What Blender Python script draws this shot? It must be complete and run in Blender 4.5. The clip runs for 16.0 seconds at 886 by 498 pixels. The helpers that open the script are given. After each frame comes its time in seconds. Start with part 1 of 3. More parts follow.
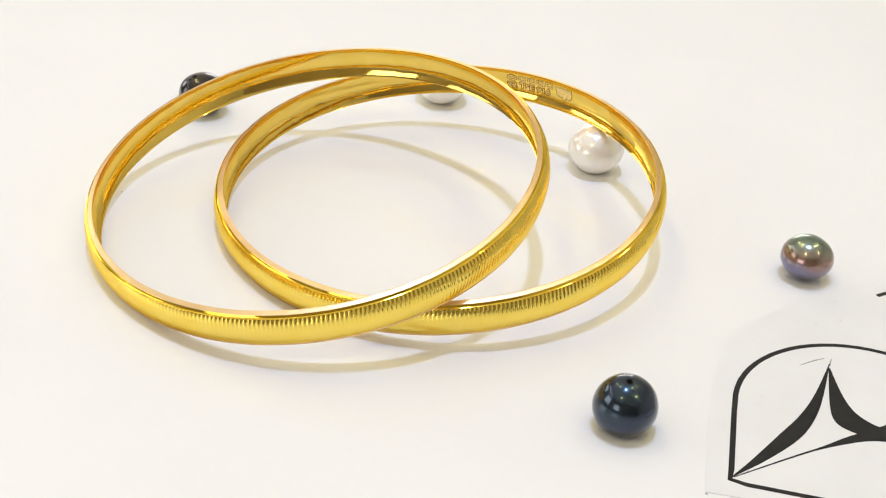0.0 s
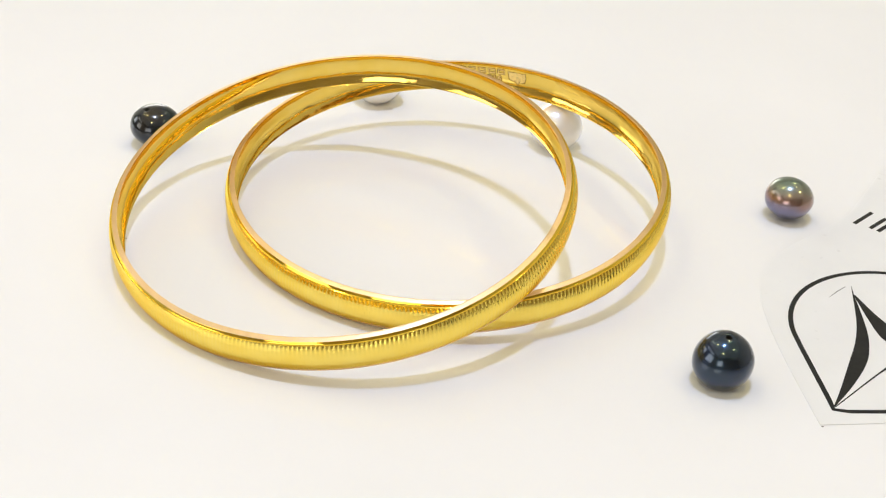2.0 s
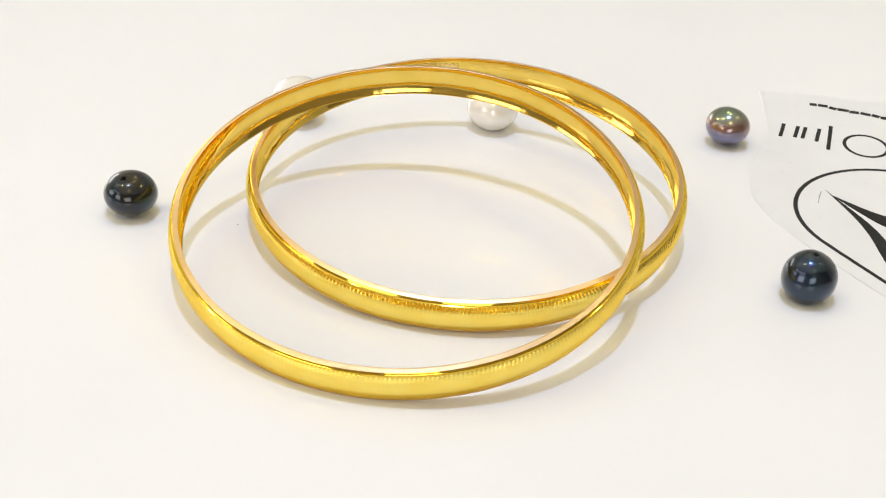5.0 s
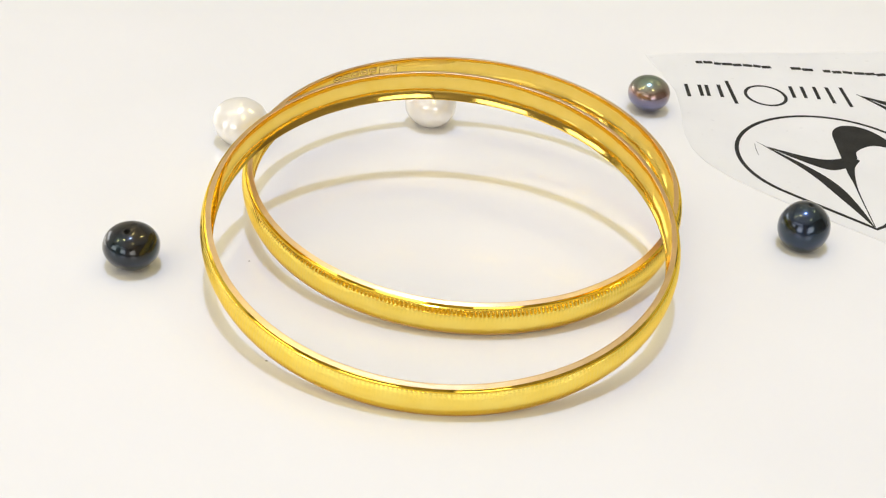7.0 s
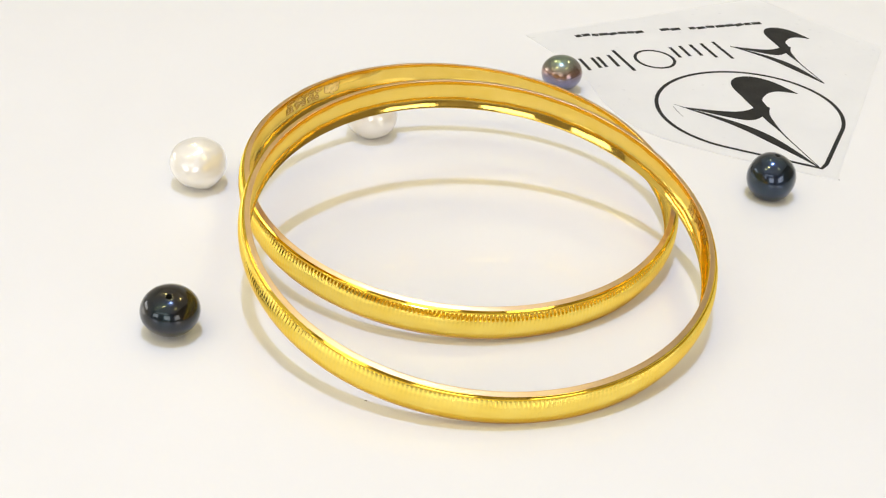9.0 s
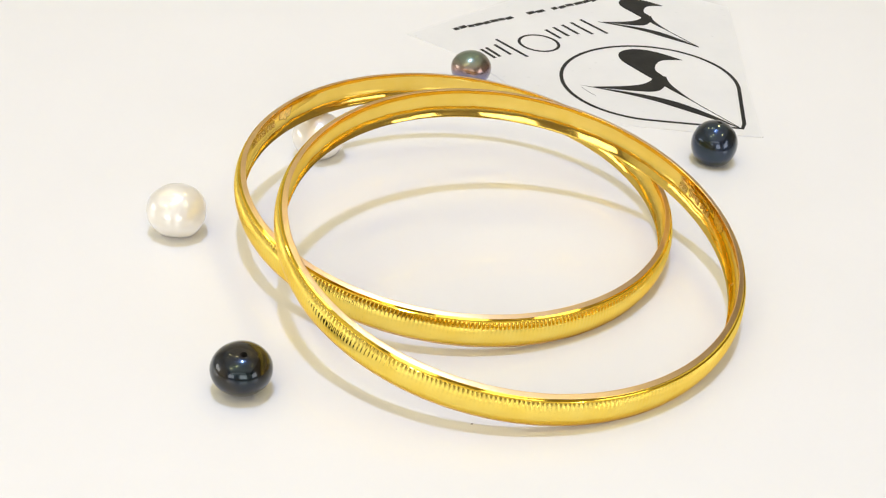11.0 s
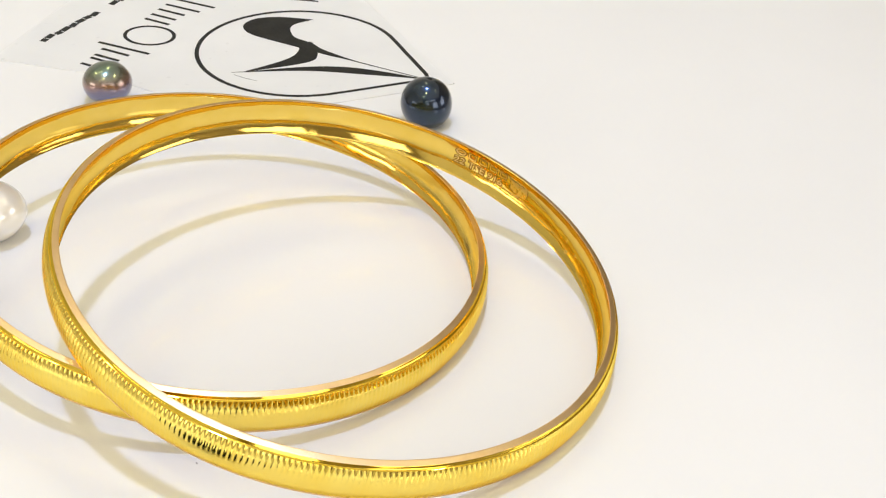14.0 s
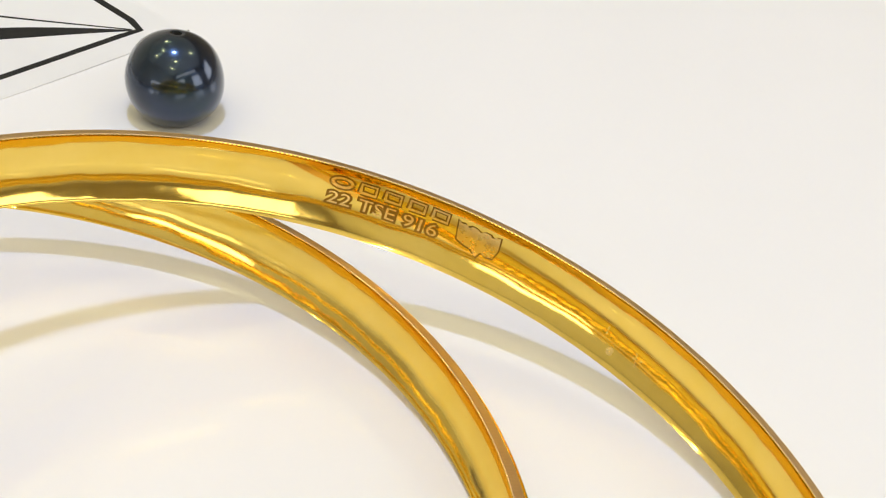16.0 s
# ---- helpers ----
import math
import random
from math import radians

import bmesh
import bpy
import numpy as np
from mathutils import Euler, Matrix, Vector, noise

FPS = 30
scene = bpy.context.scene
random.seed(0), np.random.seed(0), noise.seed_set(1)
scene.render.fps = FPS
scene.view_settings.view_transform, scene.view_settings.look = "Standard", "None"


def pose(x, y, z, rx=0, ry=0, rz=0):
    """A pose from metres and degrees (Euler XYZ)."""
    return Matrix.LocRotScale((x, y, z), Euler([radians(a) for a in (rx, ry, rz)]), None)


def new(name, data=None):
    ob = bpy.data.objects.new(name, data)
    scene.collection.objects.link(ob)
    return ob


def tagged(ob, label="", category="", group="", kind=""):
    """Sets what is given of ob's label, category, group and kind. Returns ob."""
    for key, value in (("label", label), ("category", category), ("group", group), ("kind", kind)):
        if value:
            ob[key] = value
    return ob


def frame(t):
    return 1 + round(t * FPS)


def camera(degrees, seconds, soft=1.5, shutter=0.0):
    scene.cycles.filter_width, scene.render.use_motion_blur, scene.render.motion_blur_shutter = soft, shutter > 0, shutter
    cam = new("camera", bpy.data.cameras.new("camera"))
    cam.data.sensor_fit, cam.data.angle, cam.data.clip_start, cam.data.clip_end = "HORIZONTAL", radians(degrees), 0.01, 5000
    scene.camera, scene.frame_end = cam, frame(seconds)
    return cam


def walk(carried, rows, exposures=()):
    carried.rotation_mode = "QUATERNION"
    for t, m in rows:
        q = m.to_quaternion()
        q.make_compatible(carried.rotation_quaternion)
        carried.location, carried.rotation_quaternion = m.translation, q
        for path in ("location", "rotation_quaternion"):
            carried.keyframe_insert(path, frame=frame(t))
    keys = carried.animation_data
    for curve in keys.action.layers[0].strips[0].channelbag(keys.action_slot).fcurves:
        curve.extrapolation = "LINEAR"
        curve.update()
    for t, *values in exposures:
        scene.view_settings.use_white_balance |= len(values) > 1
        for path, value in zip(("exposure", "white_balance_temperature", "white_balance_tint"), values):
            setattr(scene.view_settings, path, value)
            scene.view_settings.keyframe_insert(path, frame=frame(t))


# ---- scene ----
# ---- camera and its path ----
cam = camera(33.96, 16.0, soft=1.2)
walk(cam, [
    (0.0, pose(0.02435, -0.18554, 0.11035, 58.326, -4.192, 9.596)),
    (0.5, pose(0.01021, -0.18886, 0.10930, 58.673, -4.138, 5.296)),
    (1.0, pose(-0.00358, -0.18898, 0.10870, 58.666, -4.002, 0.581)),
    (1.5, pose(-0.01892, -0.18986, 0.10932, 58.542, -3.932, -3.420)),
    (2.0, pose(-0.03343, -0.18776, 0.11068, 58.594, -4.077, -7.687)),
    (2.5, pose(-0.04804, -0.18461, 0.11130, 58.519, -4.120, -11.875)),
    (3.0, pose(-0.06272, -0.18146, 0.11107, 58.522, -3.957, -16.002)),
    (3.5, pose(-0.07645, -0.17752, 0.11043, 58.850, -3.690, -20.291)),
    (4.0, pose(-0.08945, -0.17251, 0.10911, 59.255, -3.333, -24.633)),
    (6.5, pose(-0.14684, -0.12413, 0.11112, 58.467, -3.711, -46.659)),
    (7.0, pose(-0.15635, -0.11308, 0.11103, 58.740, -3.695, -51.202)),
    (7.5, pose(-0.16469, -0.10095, 0.11085, 58.942, -3.504, -55.708)),
    (8.0, pose(-0.17187, -0.08818, 0.11042, 58.933, -3.231, -60.192)),
    (10.5, pose(-0.19077, -0.01905, 0.11241, 58.913, -2.897, -82.085)),
    (11.0, pose(-0.19164, -0.00501, 0.11276, 58.800, -2.946, -86.247)),
    (11.5, pose(-0.19133, 0.00969, 0.11342, 58.770, -2.870, -90.489)),
    (12.0, pose(-0.18985, 0.02355, 0.11400, 58.729, -2.921, -95.060)),
    (12.5, pose(-0.18796, 0.03733, 0.11430, 58.616, -2.889, -99.596)),
    (13.0, pose(-0.18187, 0.04651, 0.11500, 58.782, -2.354, -105.217)),
    (13.5, pose(-0.16667, 0.04980, 0.11058, 58.572, -1.967, -110.002)),
    (14.0, pose(-0.14628, 0.04582, 0.10141, 57.843, -2.495, -115.930)),
    (14.5, pose(-0.12051, 0.04038, 0.09010, 57.742, -3.014, -122.661)),
    (15.0, pose(-0.09527, 0.03602, 0.08076, 56.928, -3.775, -127.752)),
    (15.5, pose(-0.07176, 0.03066, 0.07178, 55.692, -4.336, -132.389)),
    (16.0, pose(-0.05112, 0.02220, 0.06153, 54.330, -4.251, -137.759)),
])

# ---- world, lamps and exposure ----
MM = 0.001
world = bpy.data.worlds.new("world")
scene.world = world
world.use_nodes = True
world.node_tree.nodes["Background"].inputs[0].default_value = (0.9, 0.95, 1.0, 1.0)
world.node_tree.nodes["Background"].inputs[1].default_value = 0.3
scene.view_settings.exposure = -0.42

CEILING = 2.00      # height of the ceiling over the table top
FLOOR = -0.76       # the floor under it
ROOM = 2.3          # half the width of the room

# x, y, radius, watts, colour
COOL, AMBER = (0.47, 0.60, 1.0), (1.0, 0.86, 0.36)
DOWNLIGHTS = [
    (-0.07, 0.05, 0.055, 23.5, COOL),
    (-0.78, 0.52, 0.055, 5.8, AMBER),
    (1.25, -0.50, 0.055, 5.8, AMBER),
    (-0.56, -1.22, 0.055, 5.8, AMBER),
    (-1.19, 1.31, 0.055, 5.8, AMBER),
    (0.94, 1.19, 0.055, 5.8, AMBER),
    (0.62, 0.46, 0.045, 3.4, AMBER),
]
# added: one bright unseen source, repeated round the walls for gold and pearl reflections
# centre, facing direction, width, height, radiance, colour
WARM, CLEAR = (1.0, 0.93, 0.80), (1.0, 0.97, 0.92)
ADDED_WINDOWS = [
    ((-1.55, -ROOM, 0.70), (0, 1, 0), 1.35, 1.00, 4.4, CLEAR),
    ((-ROOM, -0.55, 0.70), (1, 0, 0), 1.1, 1.00, 4.4, CLEAR),
    ((-ROOM, 1.35, 0.70), (1, 0, 0), 1.2, 1.00, 4.4, CLEAR),
    ((-0.20, ROOM, 0.42), (0, -1, 0), 1.1, 0.60, 5.5, CLEAR),
    # high strip added to put white into the rim bevels
    ((-ROOM, 0.40, 1.60), (1, 0, 0), 2.6, 0.40, 3.2, CLEAR),
]
# luminous ceiling added as soft fill, wall to wall: centre x, y, size x, y, radiance
FILL_PANELS = [
    (0.00, 0.00, 4.54, 4.54, 0.27),
]


# ---- materials ----
def node_material(name):
    m = bpy.data.materials.new(name)
    m.use_nodes = True
    nt = m.node_tree
    return m, nt, nt.nodes["Principled BSDF"]


def add(nt, kind, **values):
    n = nt.nodes.new(kind)
    for key, value in values.items():
        n.inputs[key].default_value = value
    return n


def coords(nt, scale):
    tc = nt.nodes.new("ShaderNodeTexCoord")
    mp = nt.nodes.new("ShaderNodeMapping")
    mp.inputs["Scale"].default_value = (scale, scale, scale)
    nt.links.new(tc.outputs["Object"], mp.inputs["Vector"])
    return mp.outputs["Vector"]


def ramp(nt, fac, stops):
    r = nt.nodes.new("ShaderNodeValToRGB")
    while len(r.color_ramp.elements) < len(stops):
        r.color_ramp.elements.new(0.5)
    for e, (p, c) in zip(r.color_ramp.elements, stops):
        e.position, e.color = p, (*c, 1.0)
    nt.links.new(fac, r.inputs["Fac"])
    return r.outputs["Color"]


def noise_fac(nt, vec, scale, detail=4.0, rough=0.55):
    n = add(nt, "ShaderNodeTexNoise", Scale=scale, Detail=detail, Roughness=rough)
    nt.links.new(vec, n.inputs["Vector"])
    return n.outputs["Fac"]


def bump(nt, bsdf, height, strength, distance):
    b = add(nt, "ShaderNodeBump", Strength=strength, Distance=distance)
    nt.links.new(height, b.inputs["Height"])
    nt.links.new(b.outputs["Normal"], bsdf.inputs["Normal"])


def rough_from(nt, bsdf, fac, low, high):
    mr = nt.nodes.new("ShaderNodeMapRange")
    mr.inputs["To Min"].default_value, mr.inputs["To Max"].default_value = low, high
    nt.links.new(fac, mr.inputs["Value"])
    nt.links.new(mr.outputs["Result"], bsdf.inputs["Roughness"])


def surface(name, c1, c2, size, rough, relief=0.0, spec=0.5):
    """Two tones mixed by noise of that size in metres, with its own roughness range and fine relief."""
    m, nt, b = node_material(name)
    vec = coords(nt, 1.0)
    big = noise_fac(nt, vec, 1.0 / size, 5.0)
    nt.links.new(ramp(nt, big, [(0.3, c1), (0.7, c2)]), b.inputs["Base Color"])
    fine = noise_fac(nt, vec, 9.0 / size, 3.0)
    rough_from(nt, b, fine, *rough)
    b.inputs["Specular IOR Level"].default_value = spec
    if relief:
        bump(nt, b, fine, 0.4, relief)
    return m


def gold(name, c1, c2, rough, relief, wave=0.0):
    """Gold with hairline wear; wave: slow hand-polished unevenness."""
    m, nt, b = node_material(name)
    vec = coords(nt, 1.0)
    nt.links.new(ramp(nt, noise_fac(nt, vec, 250.0, 5.0), [(0.3, c1), (0.7, c2)]), b.inputs["Base Color"])
    fine = noise_fac(nt, vec, 2600.0, 3.0)
    rough_from(nt, b, fine, *rough)
    b.inputs["Metallic"].default_value = 1.0
    b.inputs["Specular Tint"].default_value = (1.0, 0.80, 0.45, 1.0)
    b1 = add(nt, "ShaderNodeBump", Strength=0.5, Distance=relief)
    nt.links.new(fine, b1.inputs["Height"])
    if wave:
        b2 = add(nt, "ShaderNodeBump", Strength=0.6, Distance=wave)
        nt.links.new(noise_fac(nt, vec, 330.0, 1.0), b2.inputs["Height"])
        nt.links.new(b2.outputs["Normal"], b1.inputs["Normal"])
    nt.links.new(b1.outputs["Normal"], b.inputs["Normal"])
    return m


def pearl_material(name, stops, scale, metal, rough, coat, haze, bands=0.0, shine=1.55):
    """Nacre: soft bands of colour under a clear shiny coat."""
    m, nt, b = node_material(name)
    vec = coords(nt, 1.0)
    fac = noise_fac(nt, vec, scale, 2.0, 0.4)
    if bands:
        # iridescent sheen painted as bands over the height of the pearl, bent by the noise
        split = nt.nodes.new("ShaderNodeSeparateXYZ")
        nt.links.new(vec, split.inputs[0])
        up = nt.nodes.new("ShaderNodeMath")
        up.operation = "MULTIPLY_ADD"
        nt.links.new(split.outputs["Z"], up.inputs[0])
        up.inputs[1].default_value, up.inputs[2].default_value = bands, -0.25
        both = nt.nodes.new("ShaderNodeMath")
        both.operation = "MULTIPLY_ADD"
        nt.links.new(fac, both.inputs[0])
        both.inputs[1].default_value = 0.55
        nt.links.new(up.outputs[0], both.inputs[2])
        fac = both.outputs[0]
    nt.links.new(ramp(nt, fac, stops), b.inputs["Base Color"])
    fine = noise_fac(nt, vec, 2500.0, 3.0)
    rough_from(nt, b, fine, *rough)
    b.inputs["Metallic"].default_value = metal
    b.inputs["Coat Weight"].default_value = coat
    b.inputs["Coat Roughness"].default_value = haze
    b.inputs["Coat IOR"].default_value = shine
    bump(nt, b, noise_fac(nt, vec, 420.0, 2.0), 0.05, 0.0002)
    return m


M_TABLE = surface("white_gloss_table", (0.815, 0.810, 0.805), (0.840, 0.835, 0.830), 0.06, (0.04, 0.07), spec=0.45)
M_GOLD = gold("polished_gold", (0.95, 0.64, 0.06), (0.98, 0.70, 0.09), (0.04, 0.09), 0.000003)
M_GOLD_LIP = gold("rose_satin_edge", (0.77, 0.55, 0.29), (0.83, 0.61, 0.35), (0.36, 0.44), 0.000004)
M_GOLD_INSIDE = gold("hollow_gold", (0.86, 0.605, 0.11), (0.91, 0.665, 0.16), (0.07, 0.12), 0.000004, 0.00012)
M_GOLD_CUT = gold("cut_gold", (0.95, 0.70, 0.12), (0.97, 0.76, 0.17), (0.10, 0.15), 0.000002)
M_STAMP = gold("stamped_gold", (0.86, 0.62, 0.20), (0.93, 0.70, 0.27), (0.22, 0.34), 0.00001)
# shade round the raised stamps, put in as a darker gold
M_STAMP_SHADE = gold("stamp_shadow_gold", (0.26, 0.14, 0.025), (0.42, 0.24, 0.05), (0.4, 0.55), 0.00001)
M_NAVY = pearl_material("navy_nacre", [(0.25, (0.015, 0.036, 0.052)), (0.5, (0.019, 0.034, 0.070)), (0.75, (0.010, 0.013, 0.022))], 210.0, 0.9, (0.22, 0.26), 0.8, 0.10)
M_BLACK = pearl_material("black_nacre", [(0.3, (0.030, 0.024, 0.014)), (0.45, (0.014, 0.022, 0.036)), (0.7, (0.016, 0.050, 0.044))], 210.0, 0.9, (0.22, 0.26), 0.7, 0.09)
M_PEACOCK = pearl_material("peacock_nacre", [(0.15, (0.16, 0.17, 0.30)), (0.38, (0.20, 0.18, 0.27)), (0.52, (0.36, 0.22, 0.18)), (0.68, (0.25, 0.25, 0.20)), (0.85, (0.17, 0.24, 0.18))], 170.0, 0.85, (0.22, 0.26), 0.7, 0.12, 130.0)
M_WHITE_PEARL = pearl_material("cream_nacre", [(0.3, (0.90, 0.86, 0.78)), (0.5, (0.92, 0.885, 0.83)), (0.75, (0.91, 0.86, 0.82))], 190.0, 0.22, (0.27, 0.285), 1.0, 0.19, shine=2.1)
M_HOLE = surface("drilled_nacre", (0.012, 0.011, 0.010), (0.03, 0.028, 0.024), 0.0006, (0.6, 0.8))


def film_material():
    """Matt printed film: soft clouding, and small scattered grey specks trapped under it."""
    m, nt, b = node_material("matt_film")
    vec = coords(nt, 1.0)
    cloud = ramp(nt, noise_fac(nt, vec, 80.0, 4.0), [(0.3, (0.735, 0.735, 0.735)), (0.7, (0.775, 0.775, 0.77))])
    speck = ramp(nt, noise_fac(nt, vec, 620.0, 1.0, 0.3), [(0.72, (1.0, 1.0, 1.0)), (0.84, (0.86, 0.86, 0.86))])
    mix = nt.nodes.new("ShaderNodeMixRGB")
    mix.blend_type = "MULTIPLY"
    mix.inputs[0].default_value = 1.0
    nt.links.new(cloud, mix.inputs[1])
    nt.links.new(speck, mix.inputs[2])
    nt.links.new(mix.outputs[0], b.inputs["Base Color"])
    rough_from(nt, b, noise_fac(nt, vec, 750.0, 3.0), 0.28, 0.40)
    b.inputs["Specular IOR Level"].default_value = 0.35
    return m


M_SHEET = film_material()
M_INK = surface("black_ink", (0.012, 0.012, 0.012), (0.022, 0.022, 0.021), 0.003, (0.45, 0.6), spec=0.15)
M_INK_THIN = surface("thin_grey_ink", (0.20, 0.20, 0.20), (0.32, 0.32, 0.31), 0.002, (0.4, 0.55))
M_DUST = surface("grey_dust", (0.12, 0.11, 0.10), (0.3, 0.28, 0.26), 0.001, (0.8, 0.9))
M_WALL = surface("white_wall", (0.66, 0.64, 0.61), (0.72, 0.70, 0.67), 0.7, (0.7, 0.9), relief=0.001)
M_BROWN_WALL = surface("brown_wall", (0.25, 0.20, 0.15), (0.33, 0.27, 0.20), 0.4, (0.4, 0.6), relief=0.0005)
M_FLOOR = surface("pale_floor", (0.58, 0.56, 0.52), (0.66, 0.64, 0.60), 0.5, (0.3, 0.5))
M_CEILING = surface("ceiling_paint", (0.74, 0.73, 0.70), (0.80, 0.79, 0.77), 0.8, (0.8, 0.9))
M_FRAME = surface("white_frame_paint", (0.6, 0.6, 0.58), (0.66, 0.66, 0.64), 0.3, (0.4, 0.5))


# ---- helpers for meshes ----
def link_mesh(name, bm, material, parent=None, smooth=None, label=""):
    me = bpy.data.meshes.new(name)
    bmesh.ops.recalc_face_normals(bm, faces=bm.faces)
    bm.to_mesh(me)
    bm.free()
    for m in (material if isinstance(material, (list, tuple)) else [material]):
        me.materials.append(m)
    if smooth is not None:
        me.polygons.foreach_set("use_smooth", [True] * len(me.polygons))
        me.set_sharp_from_angle(angle=radians(smooth))
    ob = new(name, me)
    if parent:
        ob.parent = parent
    if label:
        tagged(ob, label)
    return ob


def part(name, bm, material, parent, label="", smooth=None):
    return link_mesh(name, bm, material, parent, smooth, label)


def box_into(bm, lo, hi, bevel=0.0):
    r = bmesh.ops.create_cube(bm, size=1.0)
    c = [(a + b) / 2 for a, b in zip(lo, hi)]
    s = [b - a for a, b in zip(lo, hi)]
    for v in r["verts"]:
        v.co = Vector((c[i] + v.co[i] * s[i] for i in range(3)))
    if bevel:
        edges = {e for v in r["verts"] for e in v.link_edges}
        bmesh.ops.bevel(bm, geom=list(edges), offset=bevel, segments=3, affect="EDGES", profile=0.5)


def lathe_into(bm, profile, n=48):
    """Turns (radius, height) pairs round z; a radius of 0 makes a pole."""
    rings = []
    for r, z in profile:
        if r < 1e-9:
            rings.append([bm.verts.new((0, 0, z))])
        else:
            rings.append([bm.verts.new((r * math.cos(2 * math.pi * i / n), r * math.sin(2 * math.pi * i / n), z)) for i in range(n)])
    for a, b in zip(rings, rings[1:]):
        for i in range(n):
            j = (i + 1) % n
            if len(a) == 1 and len(b) == 1:
                continue
            if len(a) == 1:
                bm.faces.new((a[0], b[i], b[j]))
            elif len(b) == 1:
                bm.faces.new((a[i], a[j], b[0]))
            else:
                bm.faces.new((a[i], a[j], b[j], b[i]))


def catmull(points, steps=8, closed=False):
    pts = [Vector(p) for p in points]
    n = len(pts)
    out = []
    for i in range(n if closed else n - 1):
        p0 = pts[(i - 1) % n] if closed or i > 0 else pts[0]
        p1, p2 = pts[i], pts[(i + 1) % n]
        p3 = pts[(i + 2) % n] if closed or i + 2 < n else pts[-1]
        for k in range(steps):
            t = k / steps
            out.append(0.5 * ((2 * p1) + (p2 - p0) * t + (2 * p0 - 5 * p1 + 4 * p2 - p3) * t * t + (3 * p1 - p0 - 3 * p2 + p3) * t ** 3))
    if not closed:
        out.append(pts[-1])
    return out


def slab_into(bm, outline, z0, z1):
    """A flat plate with that outline (x, y in millimetres), from z0 up to z1."""
    lower = [bm.verts.new((p[0] * MM, p[1] * MM, z0 * MM)) for p in outline]
    upper = [bm.verts.new((p[0] * MM, p[1] * MM, z1 * MM)) for p in outline]
    n = len(outline)
    bm.faces.new(upper)
    bm.faces.new(list(reversed(lower)))
    for i in range(n):
        bm.faces.new((lower[i], lower[(i + 1) % n], upper[(i + 1) % n], upper[i]))


def stroke_into(bm, line, width, z0, z1, closed=False):
    """A flat ribbon along a line; width in millimetres or one value a point."""
    pts = [Vector((p[0], p[1])) for p in line]
    n = len(pts)
    widths = width if isinstance(width, list) else [width] * n
    rows = []
    for i, p in enumerate(pts):
        a = pts[i - 1] if i > 0 or closed else p
        b = pts[(i + 1) % n] if i < n - 1 or closed else p
        d = (b - a).normalized()
        s = Vector((-d.y, d.x)) * widths[i] / 2
        rows.append([bm.verts.new((q.x * MM, q.y * MM, z * MM)) for q, z in ((p - s, z0), (p + s, z0), (p + s, z1), (p - s, z1))])
    for i in range(n if closed else n - 1):
        a, b = rows[i], rows[(i + 1) % n]
        for k in range(4):
            bm.faces.new((a[k], a[(k + 1) % 4], b[(k + 1) % 4], b[k]))
    if not closed:
        bm.faces.new(rows[0])
        bm.faces.new(list(reversed(rows[-1])))


